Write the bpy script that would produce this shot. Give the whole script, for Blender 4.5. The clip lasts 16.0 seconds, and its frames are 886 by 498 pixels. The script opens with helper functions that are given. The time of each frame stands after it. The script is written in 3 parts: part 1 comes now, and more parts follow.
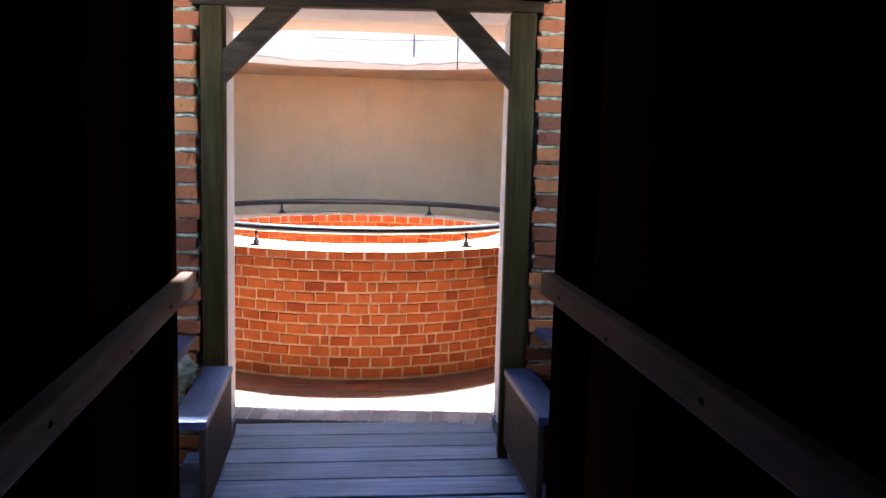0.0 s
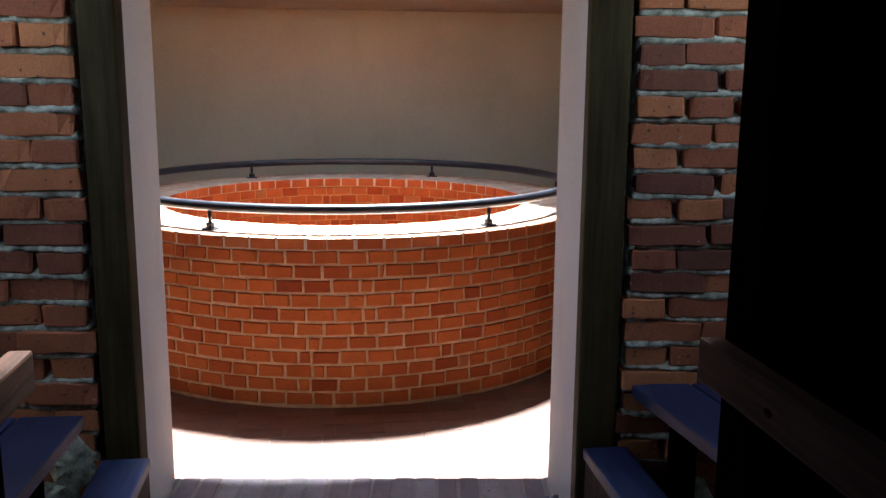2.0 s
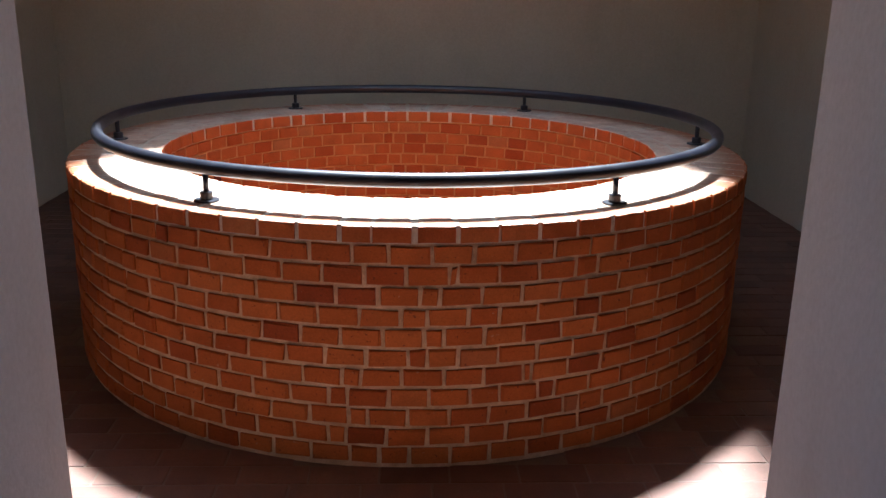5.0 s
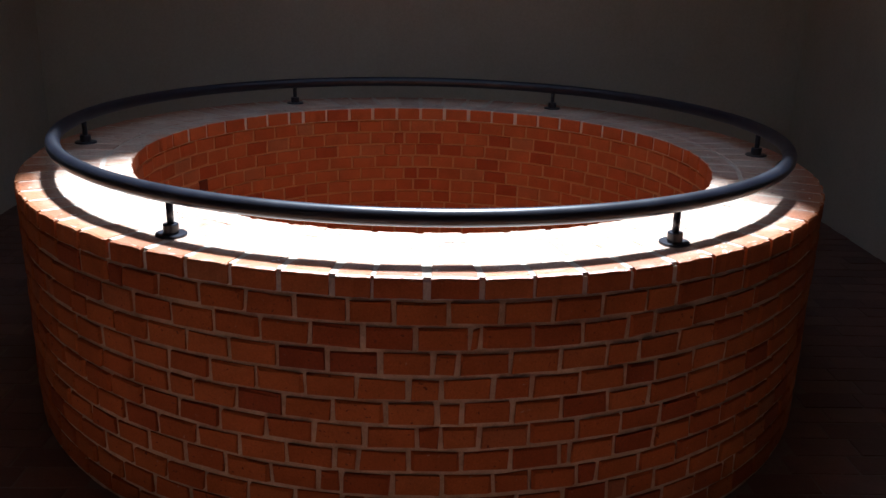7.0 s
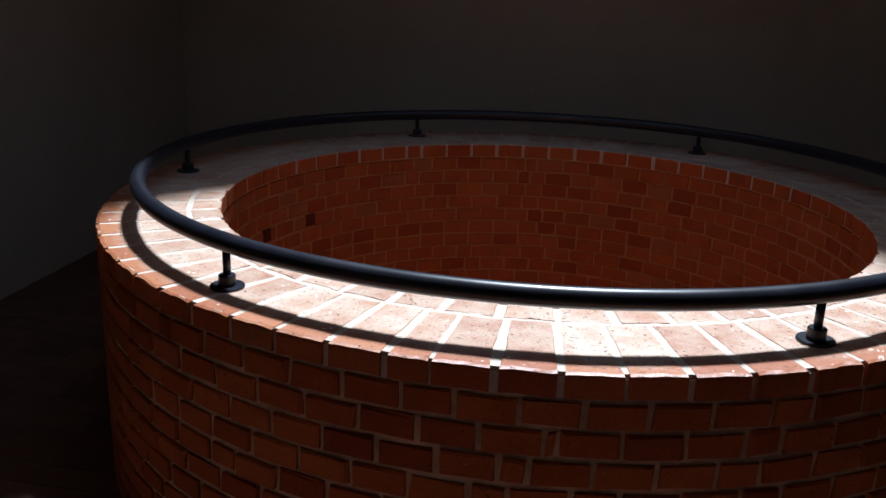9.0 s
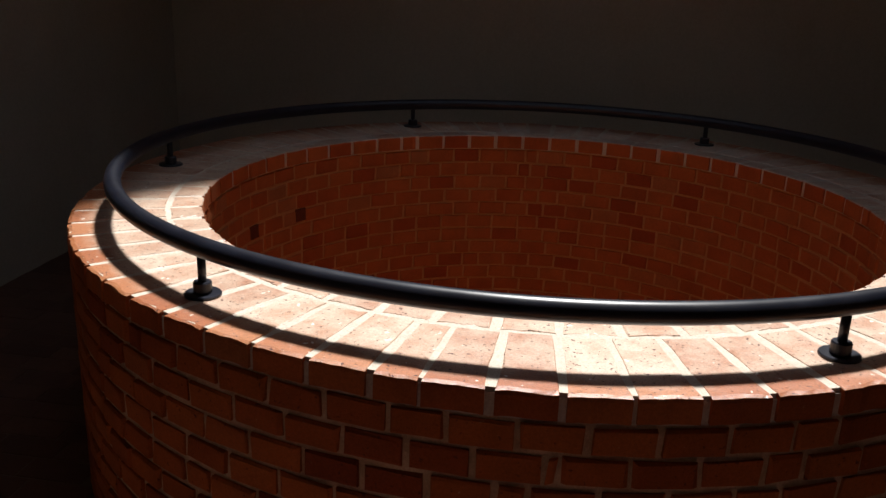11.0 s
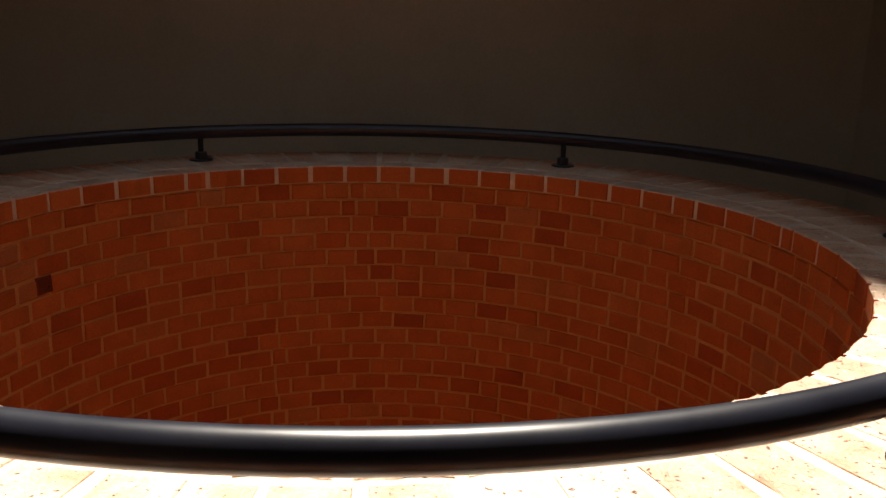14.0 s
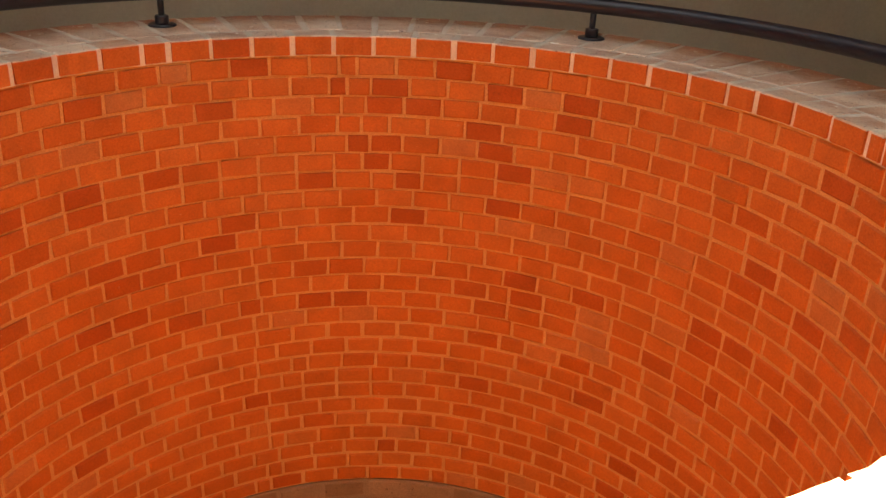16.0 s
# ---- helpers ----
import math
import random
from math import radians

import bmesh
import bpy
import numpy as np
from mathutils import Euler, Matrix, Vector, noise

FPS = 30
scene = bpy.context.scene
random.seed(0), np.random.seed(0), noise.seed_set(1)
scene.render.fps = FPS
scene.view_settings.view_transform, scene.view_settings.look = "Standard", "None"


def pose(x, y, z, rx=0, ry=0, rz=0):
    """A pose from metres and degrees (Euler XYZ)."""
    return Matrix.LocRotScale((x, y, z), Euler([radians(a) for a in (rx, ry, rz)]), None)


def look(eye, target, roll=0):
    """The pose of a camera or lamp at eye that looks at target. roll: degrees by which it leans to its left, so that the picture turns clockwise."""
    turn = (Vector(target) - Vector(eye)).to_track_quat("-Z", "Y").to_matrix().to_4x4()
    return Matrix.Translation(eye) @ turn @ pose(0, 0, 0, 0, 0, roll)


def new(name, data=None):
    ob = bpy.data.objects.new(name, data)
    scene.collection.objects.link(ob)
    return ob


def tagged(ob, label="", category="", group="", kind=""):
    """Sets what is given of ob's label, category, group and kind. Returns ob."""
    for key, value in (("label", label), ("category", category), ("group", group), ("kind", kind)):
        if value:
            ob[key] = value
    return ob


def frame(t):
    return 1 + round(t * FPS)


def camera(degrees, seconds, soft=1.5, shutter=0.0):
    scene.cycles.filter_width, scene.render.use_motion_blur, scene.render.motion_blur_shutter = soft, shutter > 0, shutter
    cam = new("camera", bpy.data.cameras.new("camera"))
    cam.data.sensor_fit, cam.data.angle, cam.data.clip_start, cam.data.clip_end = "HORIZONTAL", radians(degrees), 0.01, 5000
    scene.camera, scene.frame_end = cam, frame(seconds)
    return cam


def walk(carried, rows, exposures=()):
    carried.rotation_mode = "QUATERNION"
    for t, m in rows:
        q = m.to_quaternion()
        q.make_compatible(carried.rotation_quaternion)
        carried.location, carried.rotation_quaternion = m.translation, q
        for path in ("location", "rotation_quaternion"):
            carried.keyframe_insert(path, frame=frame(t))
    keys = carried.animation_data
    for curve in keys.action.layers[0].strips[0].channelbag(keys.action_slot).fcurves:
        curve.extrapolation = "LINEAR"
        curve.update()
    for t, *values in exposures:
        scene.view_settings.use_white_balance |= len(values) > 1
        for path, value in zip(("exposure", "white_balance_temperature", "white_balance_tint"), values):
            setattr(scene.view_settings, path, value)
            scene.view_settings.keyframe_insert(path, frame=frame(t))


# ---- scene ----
cam = camera(53.2, 16.0)
# seconds, eye in metres, turn in degrees
ROWS = [
    (0.0, -0.155, -7.367, 1.622, 82.88, -1.38, -6.52),
    (0.5, -0.183, -6.907, 1.630, 82.49, 1.42, -7.36),
    (1.0, -0.134, -6.512, 1.621, 82.79, -0.64, -6.86),
    (1.5, -0.106, -6.155, 1.621, 81.06, -1.60, -6.13),
    (2.0, -0.124, -5.836, 1.624, 79.30, -0.40, -7.41),
    (2.5, -0.076, -5.478, 1.615, 78.04, 0.64, -6.27),
    (3.0, -0.045, -5.185, 1.606, 77.03, -1.17, -5.19),
    (3.5, -0.072, -4.927, 1.618, 75.96, -0.70, -6.11),
    (4.0, -0.045, -4.698, 1.605, 74.63, -0.85, -5.23),
    (4.2, -0.019, -4.607, 1.610, 74.13, -0.77, -3.76),
    (6.3, -0.018, -3.886, 1.599, 72.94, -0.89, -1.52),
    (6.5, -0.007, -3.816, 1.622, 72.33, -0.90, -1.39),
    (7.0, -0.016, -3.671, 1.634, 72.03, -1.38, -1.18),
    (7.5, -0.031, -3.529, 1.629, 73.99, -0.16, -4.54),
    (8.0, -0.000, -3.434, 1.629, 73.42, -1.37, -2.41),
    (8.5, 0.108, -3.327, 1.646, 72.55, -1.92, 6.41),
    (8.7, 0.142, -3.301, 1.646, 73.23, -1.99, 8.51),
    (10.8, 0.180, -3.167, 1.642, 72.92, -2.04, 11.30),
    (11.0, 0.146, -3.102, 1.641, 72.31, -2.00, 9.56),
    (11.5, 0.114, -2.952, 1.627, 72.07, 0.46, 4.35),
    (12.0, 0.133, -2.823, 1.589, 73.43, -1.50, 1.73),
    (12.5, 0.185, -2.649, 1.516, 74.58, -2.54, 2.77),
    (13.0, 0.156, -2.523, 1.434, 76.43, -1.85, 0.12),
    (13.5, 0.113, -2.379, 1.419, 77.13, -0.03, -2.05),
    (14.0, 0.040, -2.237, 1.407, 75.80, -1.43, -2.95),
    (14.5, 0.128, -2.076, 1.405, 74.33, -1.98, 1.02),
    (15.0, 0.159, -1.981, 1.411, 72.98, -2.17, 0.53),
    (15.5, 0.081, -1.840, 1.399, 70.04, -1.18, -2.01),
    (16.0, 0.039, -1.750, 1.418, 66.03, -2.27, -2.85),
]
EXPOSURES = [  # seconds, stops, kelvin, tint
    (0.0, 4.9, 5480, 1), (0.5, 4.48, 5480, 1), (1.0, 4.2, 5500, 1), (2.5, 3.38, 5550, 2), (4.2, 3.09, 5480, 3), (6.3, 2.22, 5250, 7), (7.0, 1.62, 5200, 7), (8.0, 0.8, 5200, 7), (8.7, 0.5, 5200, 7),
    (10.8, 0.46, 6100, 10), (11.5, 0.42, 6450, 10), (12.5, 0.42, 7000, 11), (13.5, 0.74, 7100, 11), (14.0, 1.18, 7250, 10), (14.5, 1.95, 7650, 9), (15.0, 2.72, 8200, 9), (15.5, 3.36, 8500, 8), (16.0, 3.68, 8400, 6),
]
walk(cam, [(t, pose(x, y, z, a, b, c)) for t, x, y, z, a, b, c in ROWS], EXPOSURES)

# ---- light ----
SUN_ELEVATION = radians(62.6)
SUN_WAY = Vector((0.045, 0.45, 0.872)).normalized()
world = bpy.data.worlds.new("sky")
scene.world = world
world.use_nodes = True
wn = world.node_tree.nodes
sky = wn.new("ShaderNodeTexSky")
sky.sky_type, sky.sun_disc = "NISHITA", False
sky.sun_elevation, sky.sun_rotation = SUN_ELEVATION, math.atan2(SUN_WAY.x, SUN_WAY.y)
haze = wn.new("ShaderNodeHueSaturation")  # a hazy, paler sky
haze.inputs["Saturation"].default_value = 0.55
world.node_tree.links.new(sky.outputs[0], haze.inputs["Color"])
world.node_tree.links.new(haze.outputs[0], wn["Background"].inputs[0])
wn["Background"].inputs[1].default_value = 0.052
sun = new("sun", bpy.data.lights.new("sun", "SUN"))
sun.data.energy, sun.data.angle, sun.data.color = 5.0, radians(5.5), (1.0, 0.95, 0.88)
sun.matrix_world = look(SUN_WAY * 20, (0, 0, 0))

# ---- main measures ----
RIM = 0.872            # height of the well's parapet
R_OUT, R_IN = 1.564, 1.174
R_RAIL, H_RAIL = 1.430, 0.115
ROOM_X, FAR, NEAR = 2.75, 2.85, -2.76
FRONT = -3.45          # outer brick face of the front wall
CEIL = 2.285
R_OCULUS = 1.57
DECK = 0.172           # boards of the passage
# bottom is out of view, set deep so less light bounces up the lining
WELL_DEPTH = -4.00
LINING = -0.914        # foot of the red brick lining


# ---- material helpers ----
def material(name):
    m = bpy.data.materials.new(name)
    m.use_nodes = True
    return m, m.node_tree.nodes, m.node_tree.links, m.node_tree.nodes["Principled BSDF"]


def mixed(nodes, links, fac, a, b, blend="MIX"):
    n = nodes.new("ShaderNodeMix")
    n.data_type, n.blend_type = "RGBA", blend
    for socket, value in ((n.inputs[0], fac), (n.inputs[6], a), (n.inputs[7], b)):
        if hasattr(value, "is_output"):
            links.new(value, socket)
        elif isinstance(value, tuple):
            socket.default_value = (*value, 1)
        else:
            socket.default_value = value
    return n.outputs[2]


def ramp(nodes, links, fac, *stops):
    n = nodes.new("ShaderNodeValToRGB")
    e = n.color_ramp.elements
    while len(e) < len(stops):
        e.new(0.5)
    for k, (p, c) in enumerate(stops):
        e[k].position = p
        e[k].color = (*c, 1) if isinstance(c, tuple) else (c, c, c, 1)
    links.new(fac, n.inputs[0])
    return n.outputs[0]


def noise_of(nodes, links, scale, detail=4, rough=0.55, vector=None, kind="Fac"):
    n = nodes.new("ShaderNodeTexNoise")
    n.inputs["Scale"].default_value, n.inputs["Detail"].default_value, n.inputs["Roughness"].default_value = scale, detail, rough
    if vector is not None:
        links.new(vector, n.inputs["Vector"])
    return n.outputs[kind]


def place_of(nodes, links, stretch=(1, 1, 1), jump=None):
    """World place, so that shared meshes never repeat; jump shifts it by a random value."""
    g = nodes.new("ShaderNodeNewGeometry")
    m = nodes.new("ShaderNodeMapping")
    m.inputs["Scale"].default_value = stretch
    links.new(g.outputs["Position"], m.inputs["Vector"])
    if jump is not None:
        links.new(jump, m.inputs["Location"])
    return m.outputs[0]


def bump(nodes, links, bsdf, height, strength, distance):
    b = nodes.new("ShaderNodeBump")
    b.inputs["Strength"].default_value, b.inputs["Distance"].default_value = strength, distance
    links.new(height, b.inputs["Height"])
    links.new(b.outputs[0], bsdf.inputs["Normal"])


def lot(nodes, links):
    """One random value a piece: by object, and by island where pieces are joined."""
    o, g, a = nodes.new("ShaderNodeObjectInfo"), nodes.new("ShaderNodeNewGeometry"), nodes.new("ShaderNodeMath")
    a.operation = "ADD"
    links.new(o.outputs["Random"], a.inputs[0])
    links.new(g.outputs["Random Per Island"], a.inputs[1])
    f = nodes.new("ShaderNodeMath")
    f.operation = "FRACT"
    links.new(a.outputs[0], f.inputs[0])
    return f.outputs[0]


def brick_material(name, tones, speck, pit, rough=0.85, bump_strength=0.5, pits=1.0):
    m, n, l, b = material(name)
    r = lot(n, l)
    col = ramp(n, l, r, *tones)
    p = place_of(n, l)
    col = mixed(n, l, 0.55, col, mixed(n, l, noise_of(n, l, 9, 5, vector=p), (0.25, 0.25, 0.25), (0.85, 0.8, 0.75)), "OVERLAY")
    fine = noise_of(n, l, 160, 4, 0.7, vector=p)
    col = mixed(n, l, 0.35, col, ramp(n, l, fine, (0.3, 0.25), (0.7, 0.8)), "OVERLAY")
    dark = ramp(n, l, noise_of(n, l, 75, 2, 0.5, vector=p), (0.66, 0.0), (0.74, pits))
    col = mixed(n, l, dark, col, pit)
    pale = ramp(n, l, noise_of(n, l, 48, 3, 0.6, vector=place_of(n, l, (1, 1.1, 1.3))), (0.70, 0.0), (0.76, 0.8))
    col = mixed(n, l, pale, col, speck)
    l.new(col, b.inputs["Base Color"])
    b.inputs["Roughness"].default_value = rough
    b.inputs["Specular IOR Level"].default_value = 0.25
    bump(n, l, b, mixed(n, l, 0.5, fine, noise_of(n, l, 45, 4, vector=p)), bump_strength, 0.004)
    return m


def mortar_material(name, a, c, spread=(0.0, 1.0), scale=12):
    m, n, l, b = material(name)
    p = place_of(n, l)
    col = mixed(n, l, ramp(n, l, noise_of(n, l, scale, 5, vector=p), (spread[0], 0.0), (spread[1], 1.0)), a, c)
    grit = noise_of(n, l, 220, 4, 0.7, vector=p)
    l.new(mixed(n, l, 0.4, col, ramp(n, l, grit, (0.3, 0.2), (0.7, 0.85)), "OVERLAY"), b.inputs["Base Color"])
    b.inputs["Roughness"].default_value = 0.95
    bump(n, l, b, mixed(n, l, 0.5, grit, noise_of(n, l, 60, 4, vector=p)), 0.7, 0.005)
    return m


def plaster_material(name, a, c, stain):
    m, n, l, b = material(name)
    p = place_of(n, l)
    col = mixed(n, l, ramp(n, l, noise_of(n, l, 0.9, 6, 0.6, vector=p), (0.35, 0.0), (0.65, 1.0)), a, c)
    col = mixed(n, l, ramp(n, l, noise_of(n, l, 3.1, 6, 0.65, vector=place_of(n, l, (1, 1, 0.35))), (0.55, 0.0), (0.8, 0.5)), col, stain)
    fine = noise_of(n, l, 70, 5, 0.6, vector=p)
    l.new(mixed(n, l, 0.15, col, fine, "OVERLAY"), b.inputs["Base Color"])
    b.inputs["Roughness"].default_value = 0.9
    bump(n, l, b, mixed(n, l, 0.6, fine, noise_of(n, l, 7, 3, vector=p)), 0.35, 0.008)
    return m


def wood_material(name, dark, light, axis, rough=0.7, grain=1.0, vary=0.5):
    """Boards whose grain runs along axis 0, 1 or 2."""
    m, n, l, b = material(name)
    r = lot(n, l)
    stretch = [14.0, 14.0, 14.0]
    stretch[axis] = 0.8
    p = place_of(n, l, tuple(stretch), r)
    g = noise_of(n, l, 3.0, 8, 0.7, vector=p)
    col = mixed(n, l, ramp(n, l, g, (0.35, 0.0), (0.65, 1.0)), dark, light)
    col = mixed(n, l, vary, col, ramp(n, l, r, (0.0, 0.22), (1.0, 0.78)), "OVERLAY")
    worn = noise_of(n, l, 4, 5, vector=place_of(n, l))
    col = mixed(n, l, 0.5, col, ramp(n, l, worn, (0.3, 0.25), (0.7, 0.75)), "OVERLAY")
    l.new(col, b.inputs["Base Color"])
    b.inputs["Roughness"].default_value = rough
    bump(n, l, b, g, 0.5 * grain, 0.004)
    return m


BRICK = brick_material("well_brick", [(0.0, (0.30, 0.066, 0.017)), (0.06, (0.33, 0.078, 0.020)), (0.12, (0.36, 0.095, 0.024)), (0.55, (0.38, 0.108, 0.028)), (0.94, (0.41, 0.126, 0.035)), (1.0, (0.35, 0.14, 0.055))],
                       (0.48, 0.26, 0.13), (0.26, 0.065, 0.02), bump_strength=0.35, pits=0.35)
OUTER_BRICK = brick_material("outer_brick", [(0.0, (0.24, 0.052, 0.013)), (0.07, (0.29, 0.068, 0.015)), (0.14, (0.33, 0.083, 0.018)), (0.55, (0.378, 0.104, 0.022)), (0.94, (0.415, 0.125, 0.029)), (1.0, (0.32, 0.12, 0.05))],
                             (0.50, 0.32, 0.20), (0.16, 0.038, 0.016), bump_strength=0.8)
MORTAR = mortar_material("well_mortar", (0.42, 0.28, 0.165), (0.68, 0.49, 0.32), (0.3, 0.68), 16)


def coping_material():
    m, n, l, b = material("coping_brick")
    p = place_of(n, l)
    r = lot(n, l)
    clay = ramp(n, l, r, (0.0, (0.34, 0.105, 0.038)), (0.5, (0.40, 0.140, 0.052)), (1.0, (0.45, 0.180, 0.075)))
    # pale top tone: real dust, with sun glare lifted into the colour
    dusty_glare = ramp(n, l, r, (0.0, (0.52, 0.36, 0.26)), (0.5, (0.60, 0.445, 0.33)), (1.0, (0.66, 0.525, 0.41)))
    flat = place_of(n, l, (1, 1, 0))
    length = n.new("ShaderNodeVectorMath")
    length.operation = "LENGTH"
    l.new(flat, length.inputs[0])
    # redder clay tone grows from radius 1.45 to 1.54, plus random patches
    edge = n.new("ShaderNodeMapRange")
    edge.inputs["From Min"].default_value, edge.inputs["From Max"].default_value = 1.45, 1.54
    l.new(length.outputs["Value"], edge.inputs["Value"])
    worn = n.new("ShaderNodeMath")
    worn.operation, worn.use_clamp = "ADD", True
    l.new(edge.outputs[0], worn.inputs[0])
    l.new(ramp(n, l, noise_of(n, l, 11, 6, 0.65, vector=p), (0.42, 0.0), (0.72, 0.8)), worn.inputs[1])
    col = mixed(n, l, worn.outputs[0], dusty_glare, clay)
    fine = noise_of(n, l, 180, 4, 0.7, vector=p)
    col = mixed(n, l, 0.45, col, ramp(n, l, fine, (0.3, 0.2), (0.7, 0.8)), "OVERLAY")
    pits = ramp(n, l, noise_of(n, l, 95, 2, 0.5, vector=place_of(n, l, (1, 1, 1))), (0.655, 0.0), (0.69, 1.0))
    col = mixed(n, l, pits, col, (0.10, 0.03, 0.018))
    specks = ramp(n, l, noise_of(n, l, 42, 2, 0.5, vector=place_of(n, l, (1.1, 0.9, 1))), (0.70, 0.0), (0.73, 1.0))
    col = mixed(n, l, specks, col, (0.82, 0.78, 0.70))
    l.new(col, b.inputs["Base Color"])
    b.inputs["Roughness"].default_value = 0.40
    b.inputs["Specular IOR Level"].default_value = 0.8
    deep = n.new("ShaderNodeMath")
    deep.operation = "SUBTRACT"
    l.new(mixed(n, l, 0.5, fine, noise_of(n, l, 40, 4, vector=p)), deep.inputs[0])
    l.new(pits, deep.inputs[1])
    bump(n, l, b, deep.outputs[0], 0.6, 0.004)
    return m


COPING_BRICK = coping_material()
COPING_MORTAR = mortar_material("coping_mortar", (0.54, 0.455, 0.37), (0.68, 0.60, 0.51))
INNER_MORTAR = mortar_material("inner_mortar", (0.43, 0.20, 0.072), (0.57, 0.31, 0.13))
OLD_BRICK = brick_material("old_brick", [(0.0, (0.10, 0.040, 0.026)), (0.25, (0.215, 0.068, 0.033)), (0.7, (0.325, 0.104, 0.043)), (1.0, (0.40, 0.15, 0.058))],
                           (0.45, 0.40, 0.34), (0.06, 0.04, 0.035), bump_strength=0.9)
OLD_MORTAR = mortar_material("lime_mortar", (0.14, 0.12, 0.075), (0.48, 0.45, 0.34), (0.34, 0.60), 30)
SILL_MORTAR = mortar_material("sill_mortar", (0.16, 0.13, 0.125), (0.26, 0.225, 0.22))
BED = mortar_material("floor_bed", (0.16, 0.11, 0.09), (0.22, 0.16, 0.13))
GREY_BRICK = brick_material("grey_old_brick", [(0.0, (0.14, 0.09, 0.055)), (0.5, (0.20, 0.14, 0.09)), (1.0, (0.25, 0.18, 0.125))], (0.3, 0.25, 0.2), (0.08, 0.05, 0.03))
LOWER_MORTAR = mortar_material("lower_mortar", (0.19, 0.13, 0.085), (0.26, 0.19, 0.13))
SILL_BRICK = brick_material("sill_brick", [(0.0, (0.15, 0.118, 0.14)), (0.5, (0.185, 0.155, 0.18)), (1.0, (0.235, 0.205, 0.235))], (0.5, 0.46, 0.42), (0.08, 0.06, 0.05))
PAVER = brick_material("paver", [(0.0, (0.105, 0.049, 0.034)), (0.5, (0.135, 0.066, 0.047)), (1.0, (0.165, 0.088, 0.065))], (0.32, 0.25, 0.2), (0.12, 0.06, 0.04), rough=0.5, bump_strength=0.35)
PLASTER = plaster_material("plaster", (0.465, 0.415, 0.308), (0.54, 0.487, 0.372), (0.41, 0.345, 0.235))
JAMB = plaster_material("jamb_plaster", (0.48, 0.47, 0.455), (0.54, 0.535, 0.53), (0.42, 0.395, 0.36))
SOFFIT = plaster_material("soffit_plaster", (0.42, 0.34, 0.27), (0.50, 0.41, 0.33), (0.32, 0.23, 0.165))
WHITEWASH = plaster_material("whitewash", (0.44, 0.43, 0.42), (0.62, 0.61, 0.60), (0.26, 0.245, 0.23))
TIMBER = wood_material("weathered_timber", (0.030, 0.0195, 0.0065), (0.072, 0.050, 0.0175), 2)
BEAM = wood_material("dark_beam", (0.020, 0.013, 0.009), (0.05, 0.034, 0.023), 0)
DECK_WOOD = wood_material("deck_boards", (0.036, 0.047, 0.112), (0.105, 0.122, 0.225), 0, vary=0.9)
SIDE_WOOD = wood_material("blue_boards", (0.009, 0.0135, 0.045), (0.022, 0.032, 0.095), 1, 0.5)
RAIL_WOOD = wood_material("rail_board", (0.009, 0.0038, 0.0024), (0.040, 0.018, 0.011), 1)
# passage shade is put into these near-black post and boarding colours
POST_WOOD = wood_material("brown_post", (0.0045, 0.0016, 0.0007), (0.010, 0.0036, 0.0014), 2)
WALL_WOOD = wood_material("shaded_boarding", (0.0020, 0.0010, 0.0007), (0.0045, 0.0019, 0.0012), 2)


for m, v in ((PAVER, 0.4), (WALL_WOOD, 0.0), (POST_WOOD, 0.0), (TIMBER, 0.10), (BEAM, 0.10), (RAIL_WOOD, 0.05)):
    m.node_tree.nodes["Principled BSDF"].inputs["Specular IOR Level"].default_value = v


def steel_material():
    m, n, l, b = material("black_painted_steel")
    p = place_of(n, l)
    col = mixed(n, l, ramp(n, l, noise_of(n, l, 12, 5, vector=p), (0.4, 0.0), (0.7, 1.0)), (0.007, 0.008, 0.015), (0.013, 0.015, 0.025))
    col = mixed(n, l, ramp(n, l, noise_of(n, l, 60, 2, vector=p), (0.79, 0.0), (0.83, 0.5)), col, (0.08, 0.075, 0.07))
    l.new(col, b.inputs["Base Color"])
    l.new(ramp(n, l, noise_of(n, l, 9, 4, vector=p), (0.3, 0.29), (0.7, 0.38)), b.inputs["Roughness"])
    b.inputs["Specular IOR Level"].default_value = 0.5
    bump(n, l, b, noise_of(n, l, 90, 3, vector=p), 0.03, 0.001)
    return m


STEEL = steel_material()


def soil_material(name, a, c):
    m, n, l, b = material(name)
    p = place_of(n, l)
    h = noise_of(n, l, 14, 8, 0.7, vector=p)
    l.new(mixed(n, l, ramp(n, l, h, (0.35, 0.0), (0.65, 1.0)), a, c), b.inputs["Base Color"])
    b.inputs["Roughness"].default_value = 0.95
    bump(n, l, b, h, 0.8, 0.02)
    return m


SOIL = soil_material("bare_soil", (0.12, 0.09, 0.06), (0.22, 0.18, 0.12))
SILT = soil_material("grey_silt", (0.22, 0.19, 0.14), (0.34, 0.30, 0.24))


# ---- mesh helpers ----
def mesh_of(name, bm, mat, smooth=False):
    bmesh.ops.recalc_face_normals(bm, faces=bm.faces)
    me = bpy.data.meshes.new(name)
    bm.to_mesh(me)
    bm.free()
    me.materials.append(mat)
    if smooth:
        me.polygons.foreach_set("use_smooth", [True] * len(me.polygons))
    return me


def part(name, bm, mat, parent, label="", smooth=False):
    ob = new(name, mesh_of(name, bm, mat, smooth))
    ob.parent = parent
    return tagged(ob, label)


def thing(name, label, category, group="", kind="", at=(0, 0, 0)):
    ob = new(name)
    ob.location = at
    return tagged(ob, label, category, group, kind)


